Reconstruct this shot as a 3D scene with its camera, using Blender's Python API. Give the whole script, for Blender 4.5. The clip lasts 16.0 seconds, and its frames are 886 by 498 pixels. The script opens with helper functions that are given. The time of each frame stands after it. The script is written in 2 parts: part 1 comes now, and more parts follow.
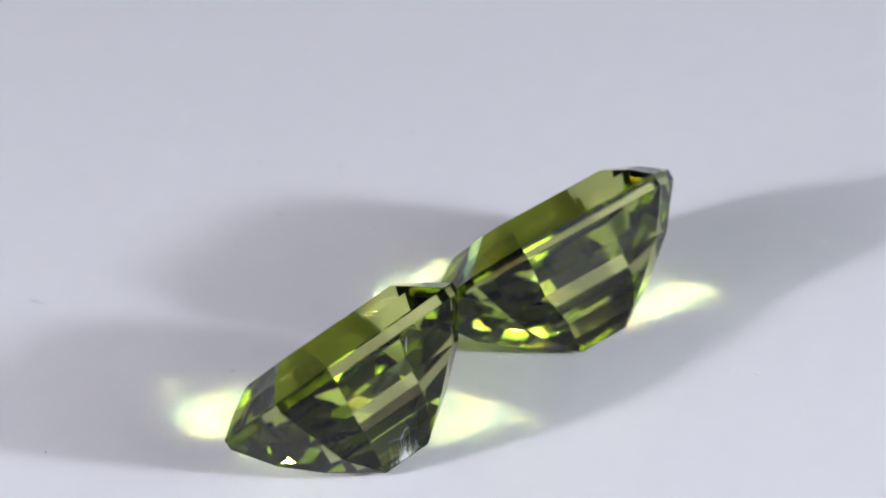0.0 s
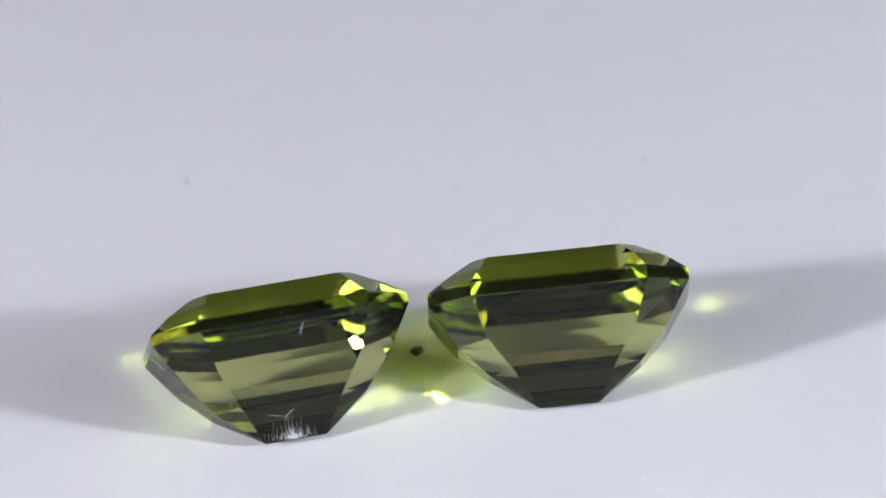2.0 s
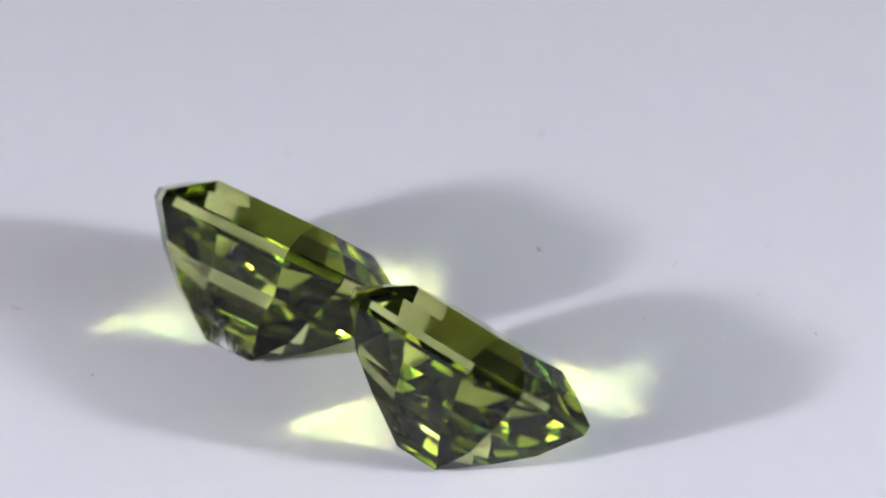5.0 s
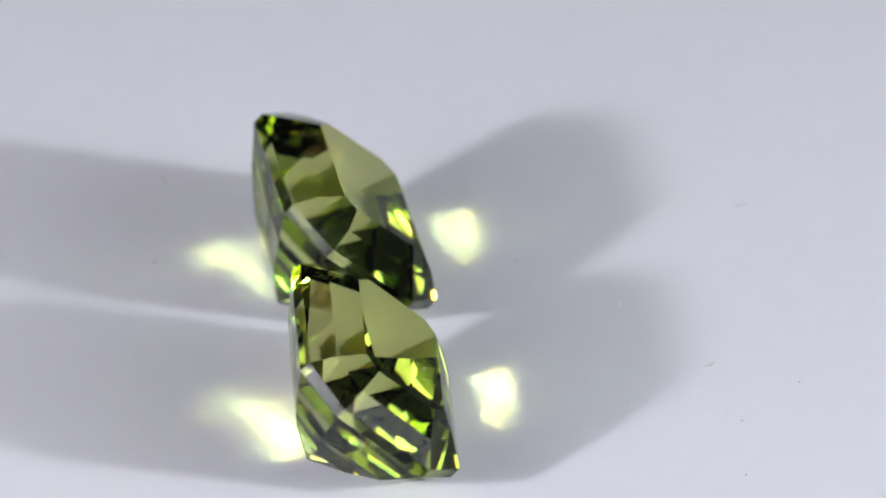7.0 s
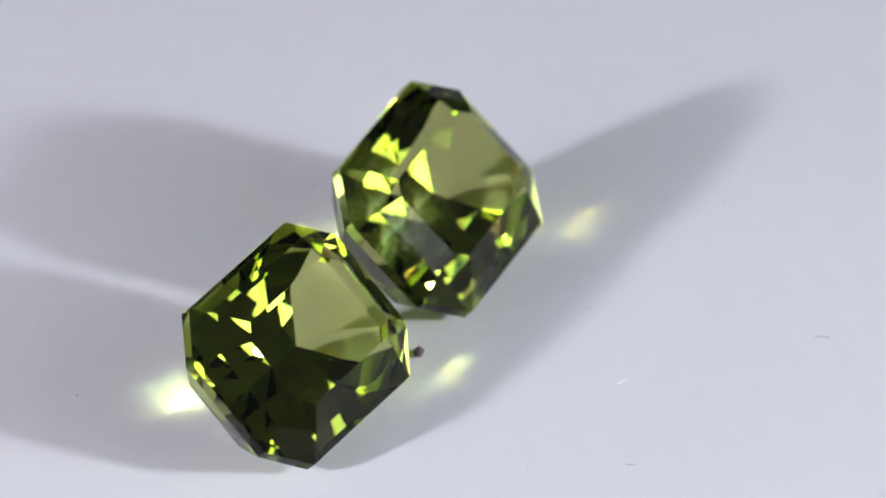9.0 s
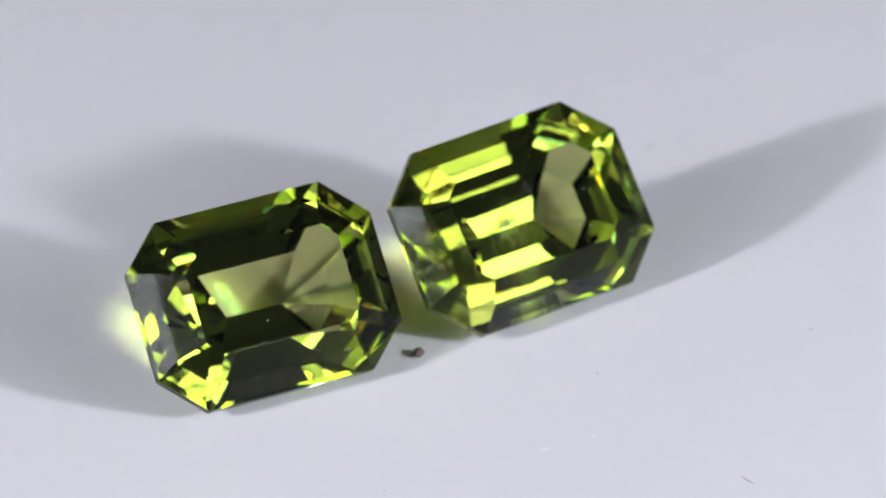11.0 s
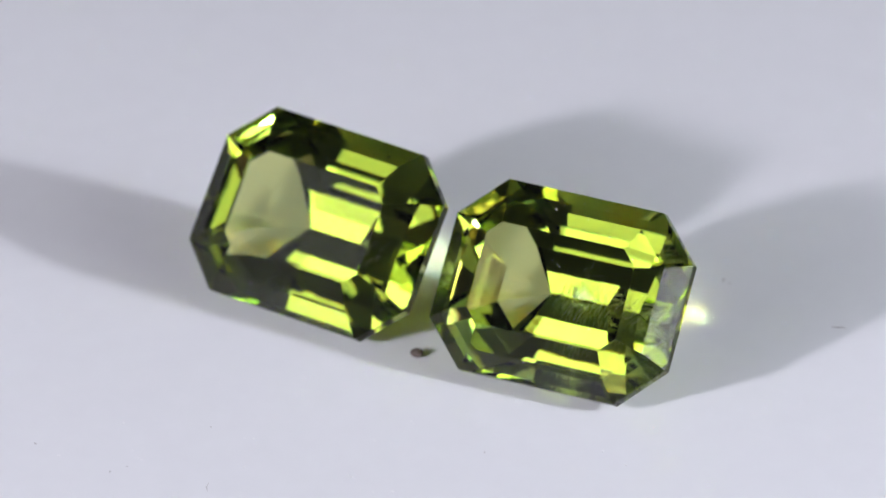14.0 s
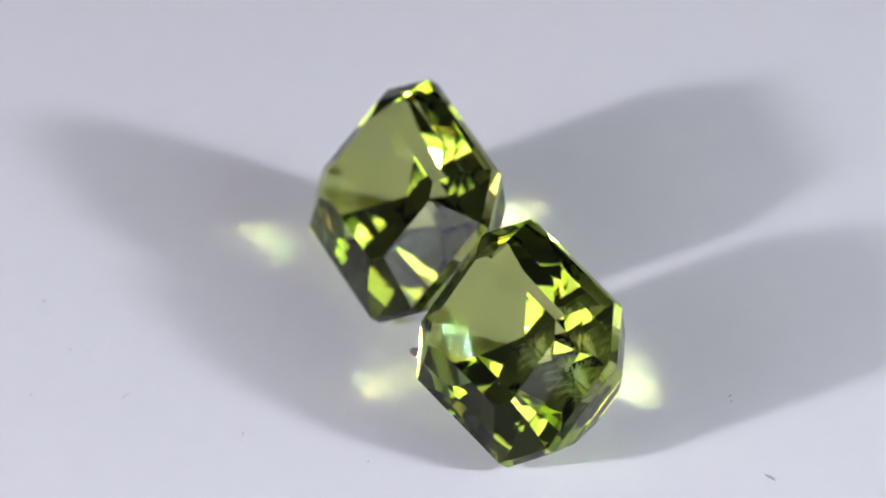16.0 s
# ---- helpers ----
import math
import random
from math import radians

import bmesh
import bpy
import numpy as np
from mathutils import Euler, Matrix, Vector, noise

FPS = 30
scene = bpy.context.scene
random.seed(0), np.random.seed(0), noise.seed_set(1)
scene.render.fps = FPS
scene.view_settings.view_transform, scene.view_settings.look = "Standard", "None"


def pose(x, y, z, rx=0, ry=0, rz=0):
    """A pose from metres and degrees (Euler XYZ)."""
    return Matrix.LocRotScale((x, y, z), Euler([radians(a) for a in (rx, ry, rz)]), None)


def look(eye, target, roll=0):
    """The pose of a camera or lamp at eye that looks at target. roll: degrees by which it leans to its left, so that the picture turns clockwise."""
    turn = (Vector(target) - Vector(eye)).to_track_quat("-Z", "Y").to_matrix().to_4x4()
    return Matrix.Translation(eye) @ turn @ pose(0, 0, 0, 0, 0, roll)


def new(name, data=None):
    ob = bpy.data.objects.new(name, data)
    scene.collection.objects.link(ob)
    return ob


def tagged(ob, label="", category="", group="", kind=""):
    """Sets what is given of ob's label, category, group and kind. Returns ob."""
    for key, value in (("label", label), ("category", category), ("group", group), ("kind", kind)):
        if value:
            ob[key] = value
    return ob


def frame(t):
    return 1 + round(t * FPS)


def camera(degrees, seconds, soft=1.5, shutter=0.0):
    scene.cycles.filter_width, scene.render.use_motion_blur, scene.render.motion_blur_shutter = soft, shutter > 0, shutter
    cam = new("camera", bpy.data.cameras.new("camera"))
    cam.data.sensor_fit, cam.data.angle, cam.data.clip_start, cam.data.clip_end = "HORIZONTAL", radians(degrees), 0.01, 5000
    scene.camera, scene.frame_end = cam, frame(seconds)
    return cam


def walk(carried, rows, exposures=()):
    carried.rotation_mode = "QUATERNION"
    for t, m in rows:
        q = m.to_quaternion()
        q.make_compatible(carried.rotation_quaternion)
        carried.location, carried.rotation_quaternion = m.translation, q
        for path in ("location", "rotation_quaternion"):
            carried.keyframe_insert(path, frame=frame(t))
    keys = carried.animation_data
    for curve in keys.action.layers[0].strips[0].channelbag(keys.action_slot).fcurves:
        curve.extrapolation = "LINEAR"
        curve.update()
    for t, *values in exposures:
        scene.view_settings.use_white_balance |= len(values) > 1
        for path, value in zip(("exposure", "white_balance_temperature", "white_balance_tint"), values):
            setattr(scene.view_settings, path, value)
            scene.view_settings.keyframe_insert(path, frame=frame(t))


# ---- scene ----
MM = 0.001
TURN = 18.07          # degrees a second, clockwise from above
ZERO = 12.3           # seconds at which the two stones lie side by side

cam = camera(4.489, 16.0, soft=1.7)
EYE = pose(1.145 * MM, -321.745 * MM, 225.681 * MM, 90 - 34.522) @ pose(0, 0, 0, 0, 0, -4.094)
walk(cam, [(0.0, EYE), (16.0, EYE)])
cam.data.dof.use_dof, cam.data.dof.focus_distance, cam.data.dof.aperture_fstop = True, 0.3882, 66
scene.cycles.blur_glossy = 0.0
scene.cycles.sample_clamp_indirect = 0.0

# ---- light ----
world = bpy.data.worlds.new("studio_world")
scene.world = world
world.use_nodes = True
world.node_tree.nodes["Background"].inputs[0].default_value = (0.7, 0.72, 0.8, 1)
world.node_tree.nodes["Background"].inputs[1].default_value = 0.02

LAMPS = []            # azimuth, elevation, distance, side of the bright square, width and height of the diffuser, watts, colour, diffuser's glow, how far it stands aside
LAMPS.append((-152.0, 23.8, 0.20, 0.0153, (0.150, 0.115), 0.301, (1.01, 0.965, 1.10), 1.95, 0.020))
LAMPS.append((-28.5, 21.3, 0.20, 0.0153, (0.115, 0.115), 0.301, (0.958, 0.985, 1.10), 3.0, 0.0))


def lamp_place(az, el, far):
    a, e = radians(az), radians(el)
    return Vector((far * math.cos(e) * math.cos(a), far * math.cos(e) * math.sin(a), far * math.sin(e)))


def softlight(az, el, far, side, wide, watts, colour, glow, aside):
    data = bpy.data.lights.new("softbox_light", "AREA")
    data.shape, data.size, data.energy, data.color = "SQUARE", side, watts, colour
    ob = new("softbox_light", data)
    ob.matrix_world = look(lamp_place(az, el, far), (0, 0, 0))
    return ob


for row in LAMPS:
    softlight(*row)


# ---- materials ----
def material(name):
    m = bpy.data.materials.new(name)
    m.use_nodes = True
    return m, m.node_tree.nodes, m.node_tree.links, m.node_tree.nodes["Principled BSDF"]


def worn(name, colour, rough, scale, amount=0.1, metal=0.0, bump=0.0, rough_by=0.1, coat=0.0):
    """A surface with grain and broad stains at real size; scale is the grain's, in cells a metre."""
    m, nodes, links, bsdf = material(name)
    place = nodes.new("ShaderNodeTexCoord")
    fine, broad = nodes.new("ShaderNodeTexNoise"), nodes.new("ShaderNodeTexNoise")
    fine.inputs["Scale"].default_value, broad.inputs["Scale"].default_value = scale, scale / 17
    fine.inputs["Detail"].default_value = broad.inputs["Detail"].default_value = 5
    both = nodes.new("ShaderNodeMath")
    both.operation = "ADD"
    links.new(place.outputs["Object"], fine.inputs["Vector"])
    links.new(place.outputs["Object"], broad.inputs["Vector"])
    links.new(fine.outputs["Fac"], both.inputs[0])
    links.new(broad.outputs["Fac"], both.inputs[1])
    ramp = nodes.new("ShaderNodeMapRange")
    ramp.inputs["From Min"].default_value, ramp.inputs["From Max"].default_value = 0.6, 1.4
    ramp.inputs["To Min"].default_value, ramp.inputs["To Max"].default_value = 1 - amount, 1 + amount
    links.new(both.outputs[0], ramp.inputs["Value"])
    tint = nodes.new("ShaderNodeMix")
    tint.data_type, tint.blend_type = "RGBA", "MULTIPLY"
    tint.inputs["Factor"].default_value = 1
    tint.inputs["A"].default_value = (*colour, 1)
    links.new(ramp.outputs["Result"], tint.inputs["B"])
    links.new(tint.outputs["Result"], bsdf.inputs["Base Color"])
    gloss = nodes.new("ShaderNodeMapRange")
    gloss.inputs["To Min"].default_value, gloss.inputs["To Max"].default_value = rough - rough_by / 2, rough + rough_by / 2
    links.new(broad.outputs["Fac"], gloss.inputs["Value"])
    links.new(gloss.outputs["Result"], bsdf.inputs["Roughness"])
    bsdf.inputs["Metallic"].default_value = metal
    bsdf.inputs["Coat Weight"].default_value = coat
    if bump:
        relief = nodes.new("ShaderNodeBump")
        relief.inputs["Strength"].default_value, relief.inputs["Distance"].default_value = bump, 0.1 / scale
        links.new(fine.outputs["Fac"], relief.inputs["Height"])
        links.new(relief.outputs["Normal"], bsdf.inputs["Normal"])
    return m


POLISH = 0.000012     # depth of the waves in the polish, metres
FIRE = 0.15           # how far the two bent rays differ in colour


def gem_material(name, through_colour, inner_colour, ior, rough):
    """Clear stone: refraction with a pale tint, and gloss that deepens in colour where light is turned back inside the stone."""
    m, nodes, links, bsdf = material(name)
    nodes.remove(bsdf)
    fresnel = nodes.new("ShaderNodeFresnel")
    fresnel.inputs["IOR"].default_value = ior
    inner = nodes.new("ShaderNodeMapRange")
    inner.inputs["From Min"].default_value, inner.inputs["From Max"].default_value = 0.75, 1.0
    links.new(fresnel.outputs[0], inner.inputs["Value"])
    colour = nodes.new("ShaderNodeMix")
    colour.data_type = "RGBA"
    colour.inputs["A"].default_value, colour.inputs["B"].default_value = (1, 1, 1, 1), (*inner_colour, 1)
    links.new(inner.outputs["Result"], colour.inputs["Factor"])
    gloss, mix = nodes.new("ShaderNodeBsdfGlossy"), nodes.new("ShaderNodeMixShader")
    place, wave, polish = nodes.new("ShaderNodeTexCoord"), nodes.new("ShaderNodeTexNoise"), nodes.new("ShaderNodeBump")
    wave.inputs["Scale"].default_value, wave.inputs["Detail"].default_value = 500, 2      # facets polished by hand are never quite flat
    polish.inputs["Strength"].default_value, polish.inputs["Distance"].default_value = 1.0, POLISH
    links.new(place.outputs["Object"], wave.inputs["Vector"])
    links.new(wave.outputs["Fac"], polish.inputs["Height"])
    for node in (fresnel, gloss):
        links.new(polish.outputs["Normal"], node.inputs["Normal"])
    rays = nodes.new("ShaderNodeAddShader")     # double refraction with a little fire: two bent rays, one warmer and one cooler
    for slot, (bend, warm) in enumerate(((-0.018, 1), (0.018, -1))):
        clear = nodes.new("ShaderNodeBsdfRefraction")
        share = [c * (0.5 + f * warm) for c, f in zip(through_colour, (FIRE, 0.0, -FIRE))]
        clear.inputs["Color"].default_value, clear.inputs["IOR"].default_value = (*share, 1), ior + bend
        clear.inputs["Roughness"].default_value = rough
        links.new(polish.outputs["Normal"], clear.inputs["Normal"])
        links.new(clear.outputs[0], rays.inputs[slot])
    links.new(colour.outputs["Result"], gloss.inputs["Color"])
    gloss.inputs["Roughness"].default_value = rough
    thin = nodes.new("ShaderNodeMath")
    thin.operation, thin.inputs[1].default_value = "POWER", 1.33
    links.new(fresnel.outputs[0], thin.inputs[0])
    links.new(thin.outputs[0], mix.inputs["Fac"])
    links.new(rays.outputs[0], mix.inputs[1])
    links.new(gloss.outputs[0], mix.inputs[2])
    green_veil, lifted = nodes.new("ShaderNodeBsdfDiffuse"), nodes.new("ShaderNodeMixShader")      # a faint green veil painted over the stone, to lift its dark facets
    green_veil.inputs["Color"].default_value = (0.66, 0.76, 0.45, 1)
    lifted.inputs["Fac"].default_value = 0.004
    links.new(mix.outputs[0], lifted.inputs[1])
    links.new(green_veil.outputs[0], lifted.inputs[2])
    links.new(lifted.outputs[0], nodes["Material Output"].inputs["Surface"])
    return m


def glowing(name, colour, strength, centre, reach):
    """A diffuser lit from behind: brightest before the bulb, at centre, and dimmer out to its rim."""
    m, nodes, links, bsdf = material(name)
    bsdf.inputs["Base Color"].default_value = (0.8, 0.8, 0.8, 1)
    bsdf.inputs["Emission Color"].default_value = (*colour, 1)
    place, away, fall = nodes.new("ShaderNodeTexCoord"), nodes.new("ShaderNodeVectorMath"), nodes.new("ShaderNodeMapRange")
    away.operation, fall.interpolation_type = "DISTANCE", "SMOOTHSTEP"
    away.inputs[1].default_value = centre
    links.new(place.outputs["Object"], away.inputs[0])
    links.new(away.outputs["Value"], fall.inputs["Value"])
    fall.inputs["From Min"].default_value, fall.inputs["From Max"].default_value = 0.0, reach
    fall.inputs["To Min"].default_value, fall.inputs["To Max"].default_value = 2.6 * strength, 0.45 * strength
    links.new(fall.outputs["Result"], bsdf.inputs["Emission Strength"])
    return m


PERIDOT = gem_material("peridot", (0.852, 0.878, 0.552), (0.77, 0.855, 0.43), 1.67, 0.0)
GIRDLE = gem_material("peridot_girdle", (0.852, 0.878, 0.552), (0.77, 0.855, 0.43), 1.67, 0.08)
ACRYLIC = worn("white_acrylic", (0.74, 0.745, 0.765), 0.05, 900, 0.02, rough_by=0.03)
DARK_CLOTH = worn("black_cloth", (0.02, 0.02, 0.022), 0.8, 1500, 0.3, bump=0.3)
# cloths of the added booth, as pale as the stones' dark facets need
BOUNCE_CLOTH = worn("pale_booth_cloth", (0.58, 0.58, 0.58), 0.8, 700, 0.06, bump=0.1)
BOOTH_CLOTH = worn("grey_booth_cloth", (0.42, 0.42, 0.43), 0.8, 700, 0.08, bump=0.1)
BLACK_METAL = worn("black_metal", (0.03, 0.03, 0.032), 0.4, 800, 0.2)
GREY_PLASTIC = worn("grey_plastic", (0.25, 0.25, 0.26), 0.45, 1200, 0.1)
DESK = worn("dark_desk_laminate", (0.06, 0.05, 0.045), 0.5, 120, 0.3)
CRUMB = worn("brown_crumb", (0.11, 0.085, 0.07), 0.8, 9000, 0.4, bump=0.4)
LINT = worn("pale_lint", (0.75, 0.75, 0.76), 0.7, 9000, 0.1)
GRIME = worn("dark_dust", (0.4, 0.38, 0.38), 0.8, 9000, 0.3)
SCRATCH = worn("white_scratch", (0.66, 0.69, 0.71), 0.6, 9000, 0.1)
PINPOINT = worn("dark_inclusion", (0.012, 0.012, 0.008), 0.5, 9000, 0.3)


# ---- building helpers ----
def part(name, bm, mat, parent=None, label="", smooth=False):
    me = bpy.data.meshes.new(name)
    bm.normal_update()
    bm.to_mesh(me)
    bm.free()
    me.materials.append(mat)
    if smooth:
        me.shade_smooth()
    ob = new(name, me)
    ob.parent = parent
    return tagged(ob, label)


def box(bm, size, m=None, bevel=0.0):
    made = bmesh.ops.create_cube(bm, size=1, matrix=(m or Matrix()) @ Matrix.Diagonal((*size, 1)))
    if bevel:
        edges = list({e for v in made["verts"] for e in v.link_edges})
        bmesh.ops.bevel(bm, geom=edges, offset=bevel, segments=2, affect="EDGES", profile=0.5)
    return bm


def lathe(bm, profile, steps=96):
    """Turns a profile of (radius, height) about z."""
    rings = []
    for r, z in profile:
        if r == 0:
            rings.append([bm.verts.new((0, 0, z))])
        else:
            rings.append([bm.verts.new((r * math.cos(i * math.tau / steps), r * math.sin(i * math.tau / steps), z)) for i in range(steps)])
    for low, high in zip(rings, rings[1:]):
        for i in range(steps):
            j = (i + 1) % steps
            if len(low) == 1:
                bm.faces.new((low[0], high[j], high[i]))
            elif len(high) == 1:
                bm.faces.new((low[i], low[j], high[0]))
            else:
                bm.faces.new((low[i], low[j], high[j], high[i]))
    bmesh.ops.recalc_face_normals(bm, faces=bm.faces)
    return bm


# ---- cloth booth, added out of view to bounce light into the stones ----
def plain_wall(name, size, at, mat=None):
    ob = part(name, box(bmesh.new(), size), mat or BOOTH_CLOTH)
    ob.location = at
    return tagged(ob, "plain cloth side of an added booth, out of view", "wall", kind="structure")


plain_wall("floor", (3.2, 3.2, 0.1), (0, 0, -0.85))
plain_wall("ceiling", (1.3, 1.3, 0.02), (0, 0, 0.69))
# black behind the stones, pale behind the camera: set by the stones' inner brightness
plain_wall("wall_north", (1.3, 0.02, 0.73), (0, 0.64, 0.315), DARK_CLOTH)
plain_wall("wall_south", (1.3, 0.02, 0.73), (0, -0.64, 0.315), BOUNCE_CLOTH)
plain_wall("wall_east", (0.02, 1.26, 0.73), (0.64, 0, 0.315))
plain_wall("wall_west", (0.02, 1.26, 0.73), (-0.64, 0, 0.315))


def desk():
    thing = tagged(new("desk"), "dark laminate desk that carries a turntable", "desk")
    thing.location = (0, 0, -0.8)
    part("desktop", box(bmesh.new(), (1.5, 1.4, 0.03), pose(0, 0, 0.735), 0.003), DESK, thing)
    for x in (-0.68, 0.68):
        for y in (-0.62, 0.62):
            part("leg", box(bmesh.new(), (0.05, 0.05, 0.72), pose(x, y, 0.36), 0.003), BLACK_METAL, thing)
    return thing


desk()


# ---- turntable ----
def turntable():
    thing = tagged(new("turntable"), "round white polished turntable turning on a grey base", "turntable")
    thing.location = (0, 0, -0.05)
    part("base", lathe(bmesh.new(), [(0, 0), (0.055, 0), (0.058, 0.003), (0.058, 0.030), (0.055, 0.034), (0, 0.034)]), GREY_PLASTIC, thing)
    profile = [(0, 0.0345), (0.0955, 0.0345), (0.098, 0.037), (0.098, 0.0475), (0.0972, 0.0493), (0.0955, 0.05), (0.05, 0.05), (0, 0.05)]
    platter = part("platter", lathe(bmesh.new(), profile, 160), ACRYLIC, thing, "white polished acrylic plate")
    return thing, platter


TURNTABLE, PLATTER = turntable()


# ---- softboxes ----
def softbox(az, el, far, size, glow, aside):
    at = lamp_place(az, el, far)
    thing = tagged(new("softbox"), "black softbox with a white lit front on a stand", "lamp", "softboxes")
    thing.location = (at.x * 1.18, at.y * 1.18, -0.05)
    place = Matrix.Translation(-thing.location) @ look(at, (0, 0, 0))
    bm = bmesh.new()
    w, h, up = size[0] / 2 + 0.004, size[1] / 2 + 0.004, 0.027
    front = [bm.verts.new(place @ Vector((x * w + aside, y * h + up, -0.002))) for x, y in ((-1, -1), (1, -1), (1, 1), (-1, 1))]
    back = [bm.verts.new(place @ Vector((x * w * 0.4 + aside, y * h * 0.4 + up, 0.07))) for x, y in ((-1, -1), (1, -1), (1, 1), (-1, 1))]
    for i in range(4):
        bm.faces.new((front[i], front[(i + 1) % 4], back[(i + 1) % 4], back[i]))
    bm.faces.new(back)
    bmesh.ops.solidify(bm, geom=bm.faces[:], thickness=0.002)
    part("hood", bm, DARK_CLOTH, thing)
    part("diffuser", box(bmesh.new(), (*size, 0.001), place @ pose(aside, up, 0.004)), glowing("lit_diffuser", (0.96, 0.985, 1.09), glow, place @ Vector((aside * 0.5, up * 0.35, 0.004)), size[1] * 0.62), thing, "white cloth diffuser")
    hub = place @ Vector((aside, up, 0.075))
    bm = bmesh.new()
    bmesh.ops.create_cone(bm, cap_ends=True, segments=24, radius1=0.018, radius2=0.018, depth=0.03, matrix=place @ pose(aside, up, 0.085))
    part("lamp_head", bm, BLACK_METAL, thing)
    bm = bmesh.new()
    bmesh.ops.create_cone(bm, cap_ends=True, segments=20, radius1=0.005, radius2=0.005, depth=hub.z, matrix=Matrix.Translation((hub.x, hub.y, hub.z / 2)))
    part("pole", bm, BLACK_METAL, thing)
    bm = lathe(bmesh.new(), [(0, 0), (0.05, 0), (0.05, 0.005), (0.046, 0.008), (0, 0.009)], 48)
    bmesh.ops.translate(bm, vec=(hub.x, hub.y, 0), verts=bm.verts)
    part("foot", bm, BLACK_METAL, thing)
    return thing


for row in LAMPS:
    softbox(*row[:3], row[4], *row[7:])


# ---- upright light strips ----
STRIPS = ((-131.5, 32.0, 0.18), (-47.5, 30.0, 0.18))     # azimuth, elevation, distance


def light_strip(az, el, far):
    at = lamp_place(az, el, far)
    thing = tagged(new("light_strip"), "narrow upright lit strip in a black frame on a stand", "lamp", "light strips")
    thing.location = (at.x * 1.08, at.y * 1.08, -0.05)
    place = Matrix.Translation(-thing.location) @ look(at, (0, 0, 0))
    part("frame", box(bmesh.new(), (0.017, 0.072, 0.012), place @ pose(0, 0, 0.008), 0.002), BLACK_METAL, thing)
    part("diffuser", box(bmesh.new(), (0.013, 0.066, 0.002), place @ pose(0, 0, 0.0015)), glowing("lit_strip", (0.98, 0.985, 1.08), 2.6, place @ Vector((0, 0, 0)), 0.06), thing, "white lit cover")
    hub = place @ Vector((0, 0, 0.016))
    bm = bmesh.new()
    bmesh.ops.create_cone(bm, cap_ends=True, segments=16, radius1=0.004, radius2=0.004, depth=hub.z, matrix=Matrix.Translation((hub.x, hub.y, hub.z / 2)))
    part("pole", bm, BLACK_METAL, thing)
    bm = lathe(bmesh.new(), [(0, 0), (0.03, 0), (0.03, 0.004), (0.027, 0.006), (0, 0.007)], 40)
    bmesh.ops.translate(bm, vec=(hub.x, hub.y, 0), verts=bm.verts)
    part("foot", bm, BLACK_METAL, thing)
    return thing


for row in STRIPS:
    light_strip(*row)


# ---- gemstones ----
def ring(a, b, cut, w, uneven=0.0):
    """The eight corners of one step of an emerald cut, in millimetres. uneven: how far it lies off the middle, and its corners differ, as hand-cut steps do."""
    su, sv = CUT_RNG.uniform(-uneven, uneven), CUT_RNG.uniform(-uneven, uneven)
    c = [cut + CUT_RNG.uniform(-uneven, uneven) for _ in range(4)]
    p, q = b if isinstance(b, tuple) else (b, b)      # half widths of the two long sides
    flat = ((a - c[0], p), (a, p - c[0]), (a, -q + c[1]), (a - c[1], -q), (-a + c[2], -q), (-a, -q + c[2]), (-a, p - c[3]), (-a + c[3], p))
    return [(u + su, v + sv, w) for u, v in flat]


CUT_RNG = random.Random(3)


def band(bm, low, high):
    for i in range(8):
        j = (i + 1) % 8
        bm.faces.new((low[i], low[j], high[j], high[i]))


def verts(bm, points):
    return [bm.verts.new((x * MM, y * MM, z * MM)) for x, y, z in points]


def girdle_foot(a, b, cut, g, deep):
    """The girdle's lower edge, ground deeper along the two long sides than at the ends."""
    p, q = deep
    low = (p, (p + q) / 4, (p + q) / 4, q, q, (p + q) / 4, (p + q) / 4, p)
    return [(u, v, -g - d) for (u, v, w), d in zip(ring(a, b, cut, 0), low)]


def emerald_cut(crown, girdle, pavilion, keel, depth, shift, deep, label):
    """crown: steps from the girdle up to the table; girdle: (a, b, cut, half thickness); pavilion: steps down to the keel of half length keel, shift off the middle."""
    thing = tagged(new("gemstone"), label, "gemstone", "pair of gemstones")
    a, b, cut, g = girdle
    bm = bmesh.new()
    rings = [verts(bm, ring(a, b, cut, g))] + [verts(bm, ring(*step, 0.05)) for step in crown]
    for low, high in zip(rings, rings[1:]):
        band(bm, low, high)
    flat = [v.co.copy() for v in rings[-1]]
    outward(bm)
    crown_part = part("crown", bm, PERIDOT, thing)
    bm = bmesh.new()
    bm.faces.new([bm.verts.new(q) for q in flat])
    outward(bm)
    part("table", bm, PERIDOT, crown_part, "flat polished table facet")
    bm = bmesh.new()
    band(bm, verts(bm, girdle_foot(a, b, cut, g, deep)), verts(bm, ring(a, b, cut, g)))
    outward(bm)
    part("girdle", bm, GIRDLE, thing, "finely polished narrow girdle edge")
    bm = bmesh.new()
    rings = [verts(bm, girdle_foot(a, b, cut, g, deep))] + [verts(bm, ring(*step, 0.05)) for step in pavilion]
    for low, high in zip(rings, rings[1:]):
        band(bm, low, high)
    k = verts(bm, [(keel, shift, -depth), (-keel, shift, -depth)])
    last = rings[-1]
    for i, ends in enumerate(((0,), (0,), (0,), (1, 0), (1,), (1,), (1,), (0, 1))):
        bm.faces.new((last[i], last[(i + 1) % 8], *(k[e] for e in ends)))
    outward(bm)
    part("pavilion", bm, PERIDOT, thing)
    return thing


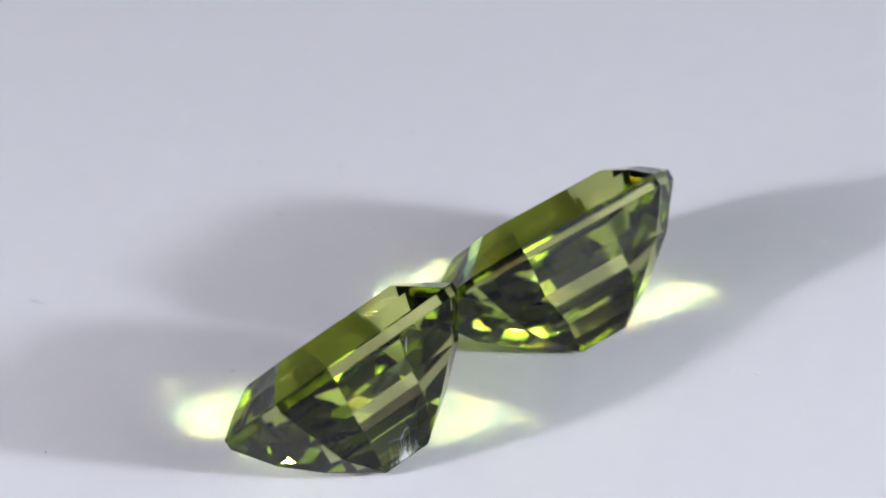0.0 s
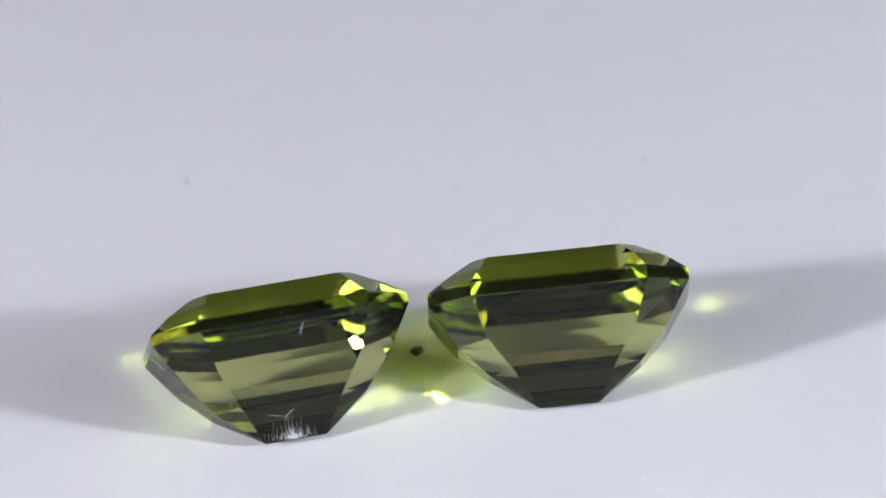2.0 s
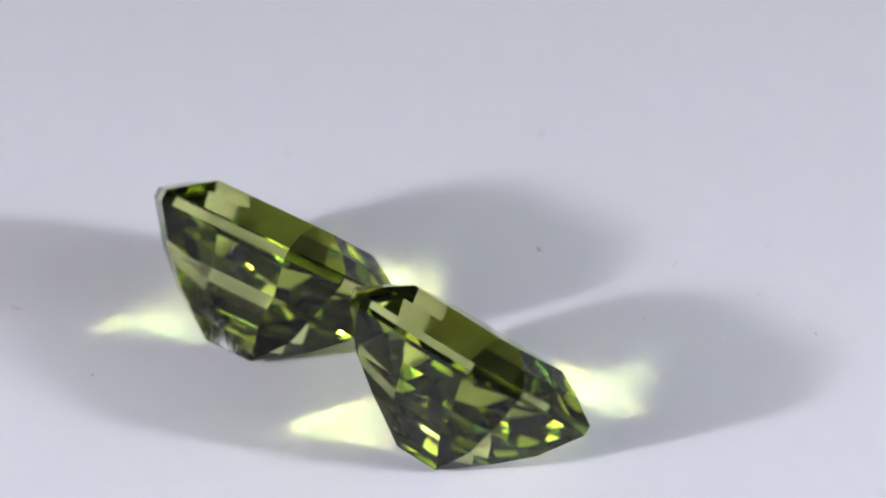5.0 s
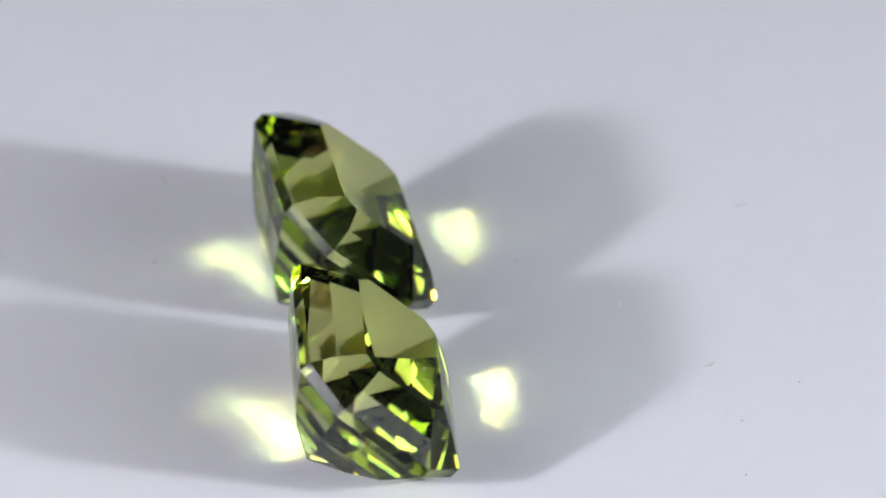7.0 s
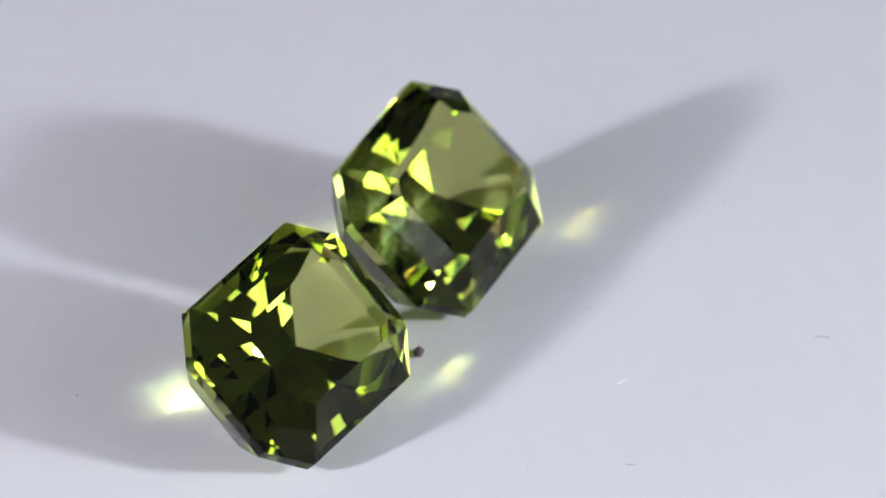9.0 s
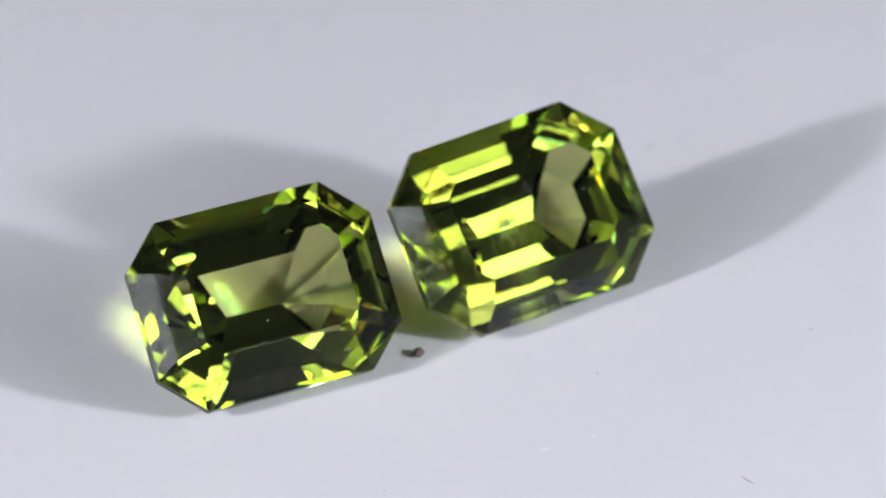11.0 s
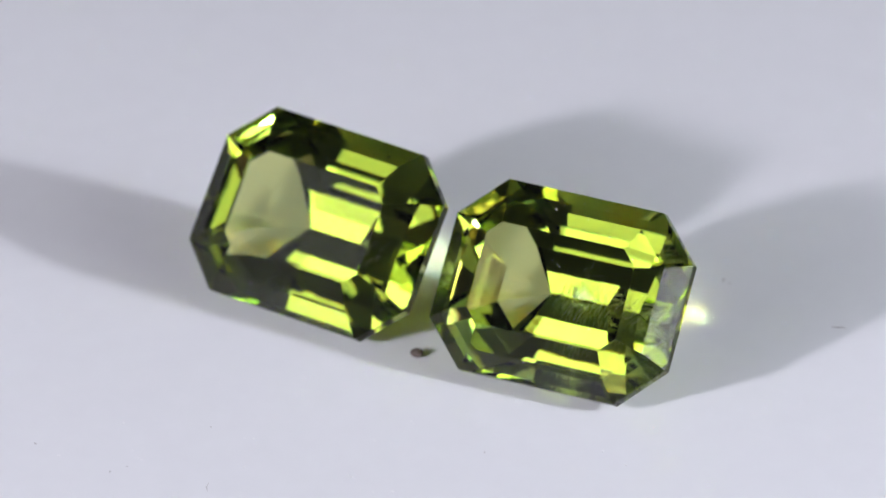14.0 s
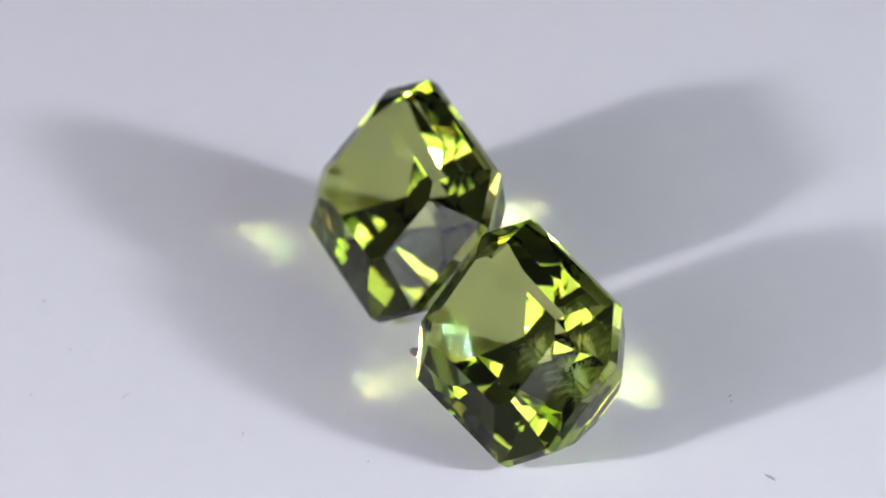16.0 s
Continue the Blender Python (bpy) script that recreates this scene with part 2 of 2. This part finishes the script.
def outward(bm):
    bm.normal_update()
    for f in bm.faces:
        if f.normal.dot(f.calc_center_median() + Vector((0, 0, 1.2 * MM))) < 0:
            f.normal_flip()


def settle(thing, rest):
    """Lowers a pose until the thing's lowest corner touches the platter."""
    low = min((rest @ v.co).z for o in thing.children_recursive for v in o.data.vertices)
    return Matrix.Translation((0, 0, -low)) @ rest


GEM_A = emerald_cut([(3.71, 2.67, 1.08, 0.755), (2.81, 1.78, 0.5, 1.27)], (4.51, 3.43, 1.48, 0.15),
                    [(3.6, (2.43, 2.474), 1.07, -1.68), (2.62, (1.46, 1.50), 0.82, -2.67)], 1.02, 3.84, -0.12, (0.165, 0.16),
                    "olive green emerald-cut peridot resting tilted on its pavilion")
GEM_B = emerald_cut([(3.69, 2.67, 1.12, 0.765), (2.82, 1.82, 0.52, 1.26)], (4.49, 3.43, 1.55, 0.15),
                    [(3.62, (2.52, 2.474), 1.10, -1.60), (2.66, (1.50, 1.48), 0.84, -2.74)], 1.07, 3.92, 0.04, (0.12, 0.16),
                    "olive green emerald-cut peridot with white scratches and chipped keel")
REST_A = settle(GEM_A, pose(-4.804 * MM, 1.906 * MM, 3 * MM, 45.47, 1.0, -4.33))
REST_B = settle(GEM_B, pose(5.019 * MM, 1.632 * MM, 3 * MM, 45.72, 0.4, 3.11))
GEM_A.matrix_basis, GEM_B.matrix_basis = REST_A, REST_B


# ---- marks on and in the stones ----
def hair(bm, points, r):
    """A thin five-sided thread along points in millimetres, tapering to its ends."""
    rings = []
    for i, q in enumerate(points):
        q = Vector(q)
        way = (Vector(points[min(i + 1, len(points) - 1)]) - Vector(points[max(i - 1, 0)])).normalized()
        side = way.orthogonal().normalized()
        over = way.cross(side)
        thin = r * (0.45 if i in (0, len(points) - 1) else 1.0)
        rings.append([bm.verts.new((q + thin * (math.cos(k * math.tau / 5) * side + math.sin(k * math.tau / 5) * over)) * MM) for k in range(5)])
    for low, high in zip(rings, rings[1:]):
        for k in range(5):
            bm.faces.new((low[k], low[(k + 1) % 5], high[(k + 1) % 5], high[k]))
    bm.faces.new(rings[0])
    bm.faces.new(rings[-1])
    bmesh.ops.recalc_face_normals(bm, faces=bm.faces)
    return bm


def bead(bm, at, r, flat=0.6):
    made = bmesh.ops.create_icosphere(bm, subdivisions=2, radius=1)
    for v in made["verts"]:
        v.co = (Vector(at) + Vector((v.co.x * r, v.co.y * r, v.co.z * r * flat)) * (1 + 0.3 * noise.noise(v.co * 2 + Vector(at)))) * MM
    return bm


def on_facet(thing, name, way, u, v, inside=0.0):
    """The place, in millimetres, on the facet of a part that faces a way most, over (u, v); inside: how deep under the polish."""
    mesh = [o for o in thing.children if o.name.startswith(name)][0].data
    face = max(mesh.polygons, key=lambda f: f.normal.dot(Vector(way).normalized()))
    n, c = face.normal, face.center / MM
    return Vector((u, v, c.z - (n.x * (u - c.x) + n.y * (v - c.y)) / n.z)) - n * inside


LOW, STEEP = (0, 0.64, -0.77), (0, 0.85, -0.53)    # ways that the lowest and the highest long pavilion facets face


def chip(thing):
    """Broken fingers along the keel, most of them in its middle."""
    rng = random.Random(5)
    bm = bmesh.new()
    for i in range(64):
        u = rng.gauss(0.08, 0.26) if i % 3 else rng.uniform(-0.7, 0.85)
        near = abs(u - 0.08)
        tall = max(0.06, rng.uniform(0.1, 0.62) * (1 - 0.75 * min(1, near / 0.75)))
        wide = rng.uniform(0.004, 0.013)
        lean = rng.uniform(-0.12, 0.12)
        v0 = rng.uniform(0.06, 0.16)
        points = [(u - wide, v0), (u + wide, v0), (u + wide * 0.5 + lean * 0.6, v0 + tall * 0.6), (u + lean, v0 + tall), (u - wide * 0.6 + lean * 0.5, v0 + tall * 0.5)]
        deep = -0.012 if i % 5 < 2 else rng.uniform(0.008, 0.02)
        flat = [on_facet(thing, "pavilion", LOW, x, y, deep) for x, y in points]
        front = [bm.verts.new(q * MM) for q in flat]
        back = [bm.verts.new((q + Vector((0, -0.01, 0.012))) * MM) for q in flat]
        bm.faces.new(front)
        bm.faces.new(back[::-1])
        for k in range(5):
            bm.faces.new((front[k], back[k], back[(k + 1) % 5], front[(k + 1) % 5]))
    for i in range(60):
        u, v = rng.gauss(0.08, 0.2), 0.07 + abs(rng.gauss(0, 0.10))
        r = rng.uniform(0.012, 0.035)
        corners = [(u + r * math.cos(a) * rng.uniform(0.5, 1.3), max(0.05, v + r * math.sin(a) * rng.uniform(0.5, 1.3))) for a in (0.3, 1.4, 2.8, 4.2, 5.3)]
        flat = [on_facet(thing, "pavilion", LOW, x, y, -0.007) for x, y in corners]
        front = [bm.verts.new(q * MM) for q in flat]
        back = [bm.verts.new((q + Vector((0, -0.003, 0.004))) * MM) for q in flat]
        bm.faces.new(front)
        bm.faces.new(back[::-1])
        for k in range(5):
            bm.faces.new((front[k], back[k], back[(k + 1) % 5], front[(k + 1) % 5]))
    bmesh.ops.recalc_face_normals(bm, faces=bm.faces)
    part("chip", bm, SCRATCH, thing, "white splintered chip along the keel")


chip(GEM_B)
part("scratch", hair(bmesh.new(), [on_facet(GEM_B, "pavilion", STEEP, u, v, -0.008) for u, v in ((-0.61, 3.28), (-0.58, 3.20), (-0.52, 3.11), (-0.47, 3.02), (-0.45, 2.94))], 0.009), SCRATCH, GEM_B, "fine white scratch")
part("scratch", hair(bmesh.new(), [on_facet(GEM_B, "pavilion", LOW, u, v, -0.004) for u, v in ((1.06, 1.06), (0.7, 0.98), (0.42, 0.90), (0.33, 0.86))], 0.006), SCRATCH, GEM_B, "fine white scratch")
part("scratch", hair(bmesh.new(), [on_facet(GEM_B, "pavilion", LOW, u, v, -0.006) for u, v in ((0.32, 0.72), (0.32, 0.84), (0.25, 0.95), (0.12, 1.05), (-0.08, 1.08))], 0.010), SCRATCH, GEM_B, "curled white scratch")
for at, r in (((0.08, 3.45, -0.10), 0.045), ((0.10, 3.42, -0.20), 0.03), ((-2.3, 3.45, 0.02), 0.03), ((-2.22, 3.44, -0.06), 0.025), ((-0.1, 2.28, -1.99), 0.022), ((0.7, 2.76, -1.24), 0.02)):
    part("nick", bead(bmesh.new(), at, r * 0.72, 0.45), SCRATCH, GEM_B, "tiny pale nick")
for at, r in (((0.4, 3.40, -0.24), 0.04), ((0.02, 3.41, -0.20), 0.032), ((-0.1, 3.40, -0.24), 0.026), ((-2.35, 3.43, 0.05), 0.045), ((0.63, 0.16, -3.69), 0.03), ((2.75, -0.9, 1.21), 0.03)):
    part("nick", bead(bmesh.new(), at, r * 0.72, 0.45), SCRATCH, GEM_A, "tiny pale nick")
part("inclusion", bead(bmesh.new(), (2.0, 2.93, 0.47), 0.055), PINPOINT, GEM_A, "dark mineral speck under the surface")
for at, r in (((0.5, -0.6, 0.6), 0.022), ((-1.2, 0.8, 0.2), 0.018), ((1.4, 0.4, -0.8), 0.02)):
    part("inclusion", bead(bmesh.new(), at, r), SCRATCH, GEM_A, "pale pinpoint inside")
for at, r in (((-0.4, 0.3, 0.7), 0.03), ((0.9, 0.9, 0.3), 0.02), ((-1.6, -0.7, 0.1), 0.022)):
    part("inclusion", bead(bmesh.new(), at, r), SCRATCH, GEM_B, "pale pinpoint inside")


def feather(thing, seed, count, centre, spread):
    """A healed crack: short pale needles side by side inside the stone."""
    rng = random.Random(seed)
    bm = bmesh.new()
    for i in range(count):
        at = Vector([c + rng.gauss(0, 1) * w for c, w in zip(centre, spread)])
        way = Vector((rng.gauss(0.25, 0.2), 1.0, rng.gauss(-0.5, 0.25))).normalized() * rng.uniform(0.06, 0.22)
        r = rng.uniform(0.003, 0.008)
        hair(bm, [at - way, at + Vector((0, 0, 0.01)), at + way], r)
    part("feather", bm, SCRATCH, thing, "pale feathery inclusion inside the stone")


feather(GEM_B, 21, 46, (1.3, 0.1, -1.5), (0.45, 0.35, 0.30))
feather(GEM_A, 22, 18, (1.9, -0.3, -1.0), (0.35, 0.30, 0.25))


def comb(thing, seed):
    """Fine broken channels that run up into the stone from the chipped keel, side by side."""
    rng = random.Random(seed)
    for way, side, first, count in ((LOW, 1, -0.35, 9), ((0, -0.62, -0.78), -1, -0.75, 16)):
        bm = bmesh.new()
        for i in range(count):
            u = first + 0.14 * i + rng.uniform(-0.05, 0.05)
            tall = rng.uniform(0.25, 0.85) * (1.15 - abs(u - 0.35) * 0.5)
            lean = rng.uniform(-0.05, 0.05)
            r = rng.uniform(0.005, 0.012)
            steps = [on_facet(thing, "pavilion", way, u + lean * k + rng.uniform(-0.012, 0.012), side * (0.12 + tall * k), 0.05 + 0.24 * k) for k in (0, 0.3, 0.6, 0.85, 1)]
            hair(bm, steps, r)
        part("channel", bm, SCRATCH, thing, "row of fine pale channels inside the stone")


comb(GEM_B, 31)
part("needle", hair(bmesh.new(), [(-2.6, -0.15, 0.62), (-1.5, -0.12, 0.6), (-0.4, -0.1, 0.58)], 0.005), SCRATCH, GEM_B, "long hair-thin needle inside the stone")


def stone_dust(thing, seed, table, mid, rim):
    """Fine pale dust on the table and the steps of the crown."""
    rng = random.Random(seed)
    bm = bmesh.new()
    for i in range(26):
        r = rng.uniform(0.008, 0.017)
        if i % 2:
            at = (rng.uniform(-2.2, 2.2), rng.uniform(-1.2, 1.2), table[1] + r * 0.4)
        else:
            k, side = rng.random(), rng.choice((-1, 1))
            low, high = rng.choice(((rim, mid), (mid, table)))
            v = low[0] + (high[0] - low[0]) * k
            at = (rng.uniform(-2.2, 2.2), side * v, low[1] + (high[1] - low[1]) * k + r)
        bmesh.ops.create_icosphere(bm, subdivisions=1, radius=r * MM, matrix=Matrix.Translation(Vector(at) * MM) @ pose(0, 0, 0, 0, 0, rng.uniform(0, 180)) @ Matrix.Diagonal((rng.uniform(1, 2.6), 1, 0.6, 1)))
    for i in range(44):
        way, low, high = ((STEEP, 2.55, 3.3), ((0, 0.72, -0.69), 1.6, 2.4), (LOW, 0.3, 1.4))[i % 3]
        v = rng.uniform(low, high)
        r = rng.uniform(0.006, 0.013)
        at = on_facet(thing, "pavilion", way, rng.uniform(-1, 1) * (0.9 + 0.5 * v), v, -r * 0.5)
        bmesh.ops.create_icosphere(bm, subdivisions=1, radius=r * MM, matrix=Matrix.Translation(at * MM) @ pose(0, 0, 0, 0, 0, rng.uniform(0, 180)) @ Matrix.Diagonal((rng.uniform(0.8, 2.4), 1, 0.6, 1)))
    tagged(part("dust", bm, LINT, thing, "fine pale dust"), kind="stuff")


stone_dust(GEM_A, 11, (1.75, 1.27), (2.67, 0.755), (3.4, 0.15))
stone_dust(GEM_B, 12, (1.8, 1.26), (2.67, 0.765), (3.4, 0.15))


# ---- crumb beside the axis ----
def crumb():
    bm = bmesh.new()
    bmesh.ops.create_icosphere(bm, subdivisions=2, radius=1)
    for v in bm.verts:
        v.co *= 1 + 0.35 * noise.noise(v.co * 1.7)
        v.co = Vector((v.co.x * 0.24, v.co.y * 0.18, v.co.z * 0.15 + 0.125)) * MM
    return tagged(part("crumb", bm, CRUMB), "tiny brown crumb lying on the white plate", "crumb")


CRUMB_THING = crumb()
CRUMB_REST = pose(0.02 * MM, -0.05 * MM, 0, 0, 0, 20)


# ---- dust on the plate: parts of the platter ----
def speck(x, y, r, mat, label, turn=0.0, long=1.0):
    bm = bmesh.new()
    bmesh.ops.create_icosphere(bm, subdivisions=2, radius=1)
    c, si = math.cos(turn), math.sin(turn)
    for v in bm.verts:
        q = v.co * (1 + 0.4 * noise.noise(v.co * 1.6 + Vector((x, y, 0))))
        q = Vector((q.x * r * long, q.y * r, q.z * r * 0.35 + r * 0.25))
        v.co = Vector((x + q.x * c - q.y * si, y + q.x * si + q.y * c, q.z)) * MM + Vector((0, 0, 0.05))
    part("dust_speck", bm, mat, PLATTER, label)


PALE, DARK = "pale dust speck", "dark dust speck"
for x, y, r in ((-7.4, -7.7, 0.05), (-4.2, -14.3, 0.04), (1.7, -3.6, 0.05), (1.85, -3.7, 0.035), (9.7, -2.9, 0.05), (8.6, -2.5, 0.045), (2.5, -7.8, 0.03),
                (1.1, -5.1, 0.035), (-3.1, -6.8, 0.03), (-14.2, 6.0, 0.07), (-2.3, -8.3, 0.06), (-8.5, -10.3, 0.05), (-2.8, -6.7, 0.045), (13.6, 10.2, 0.06),
                (3.1, -7.5, 0.06), (-6.9, 9.8, 0.08), (-6.5, 9.0, 0.05), (-6.3, -9.0, 0.035), (-5.9, -9.3, 0.03), (-5.75, -9.35, 0.035)):
    speck(x, y, r * 0.8, LINT, PALE, x, 1.5)
for x, y, r in ((-4.6, -12.7, 0.05), (-9.6, -10.0, 0.06), (4.9, -4.2, 0.05), (12.5, -5.6, 0.06), (-6.4, -10.4, 0.05), (-4.5, -6.7, 0.04), (7.7, 8.3, 0.08), (8.0, 8.2, 0.05), (-6.0, -9.9, 0.035)):
    speck(x, y, r * 0.6, GRIME, DARK, y, 1.8)


def fibre(points, r, mat, label):
    bm = hair(bmesh.new(), [(x, y, r) for x, y in points], r)
    bmesh.ops.translate(bm, vec=(0, 0, 0.05), verts=bm.verts)
    part("fibre", bm, mat, PLATTER, label)


fibre([(12.98, 7.38), (12.8, 7.37), (12.62, 7.29), (12.45, 7.25)], 0.022, GRIME, "short dark fibre")
fibre([(6.45, -12.2), (6.5, -12.5), (6.6, -12.75)], 0.02, GRIME, "short dark fibre")
fibre([(1.15, -7.2), (1.3, -7.3), (1.45, -7.3), (1.6, -7.42)], 0.022, LINT, "short pale fibre")
fibre([(-2.95, -9.6), (-2.9, -9.85), (-2.75, -10.05)], 0.015, GRIME, "short dark fibre")


def motions():
    steps = [i * 0.25 for i in range(65)]
    def turned(t):
        return pose(0, 0, 0, 0, 0, -TURN * (t - ZERO))
    for thing, rest in ((GEM_A, REST_A), (GEM_B, REST_B), (CRUMB_THING, CRUMB_REST)):
        walk(thing, [(t, turned(t) @ rest) for t in steps])
    walk(PLATTER, [(t, turned(t)) for t in steps])


motions()
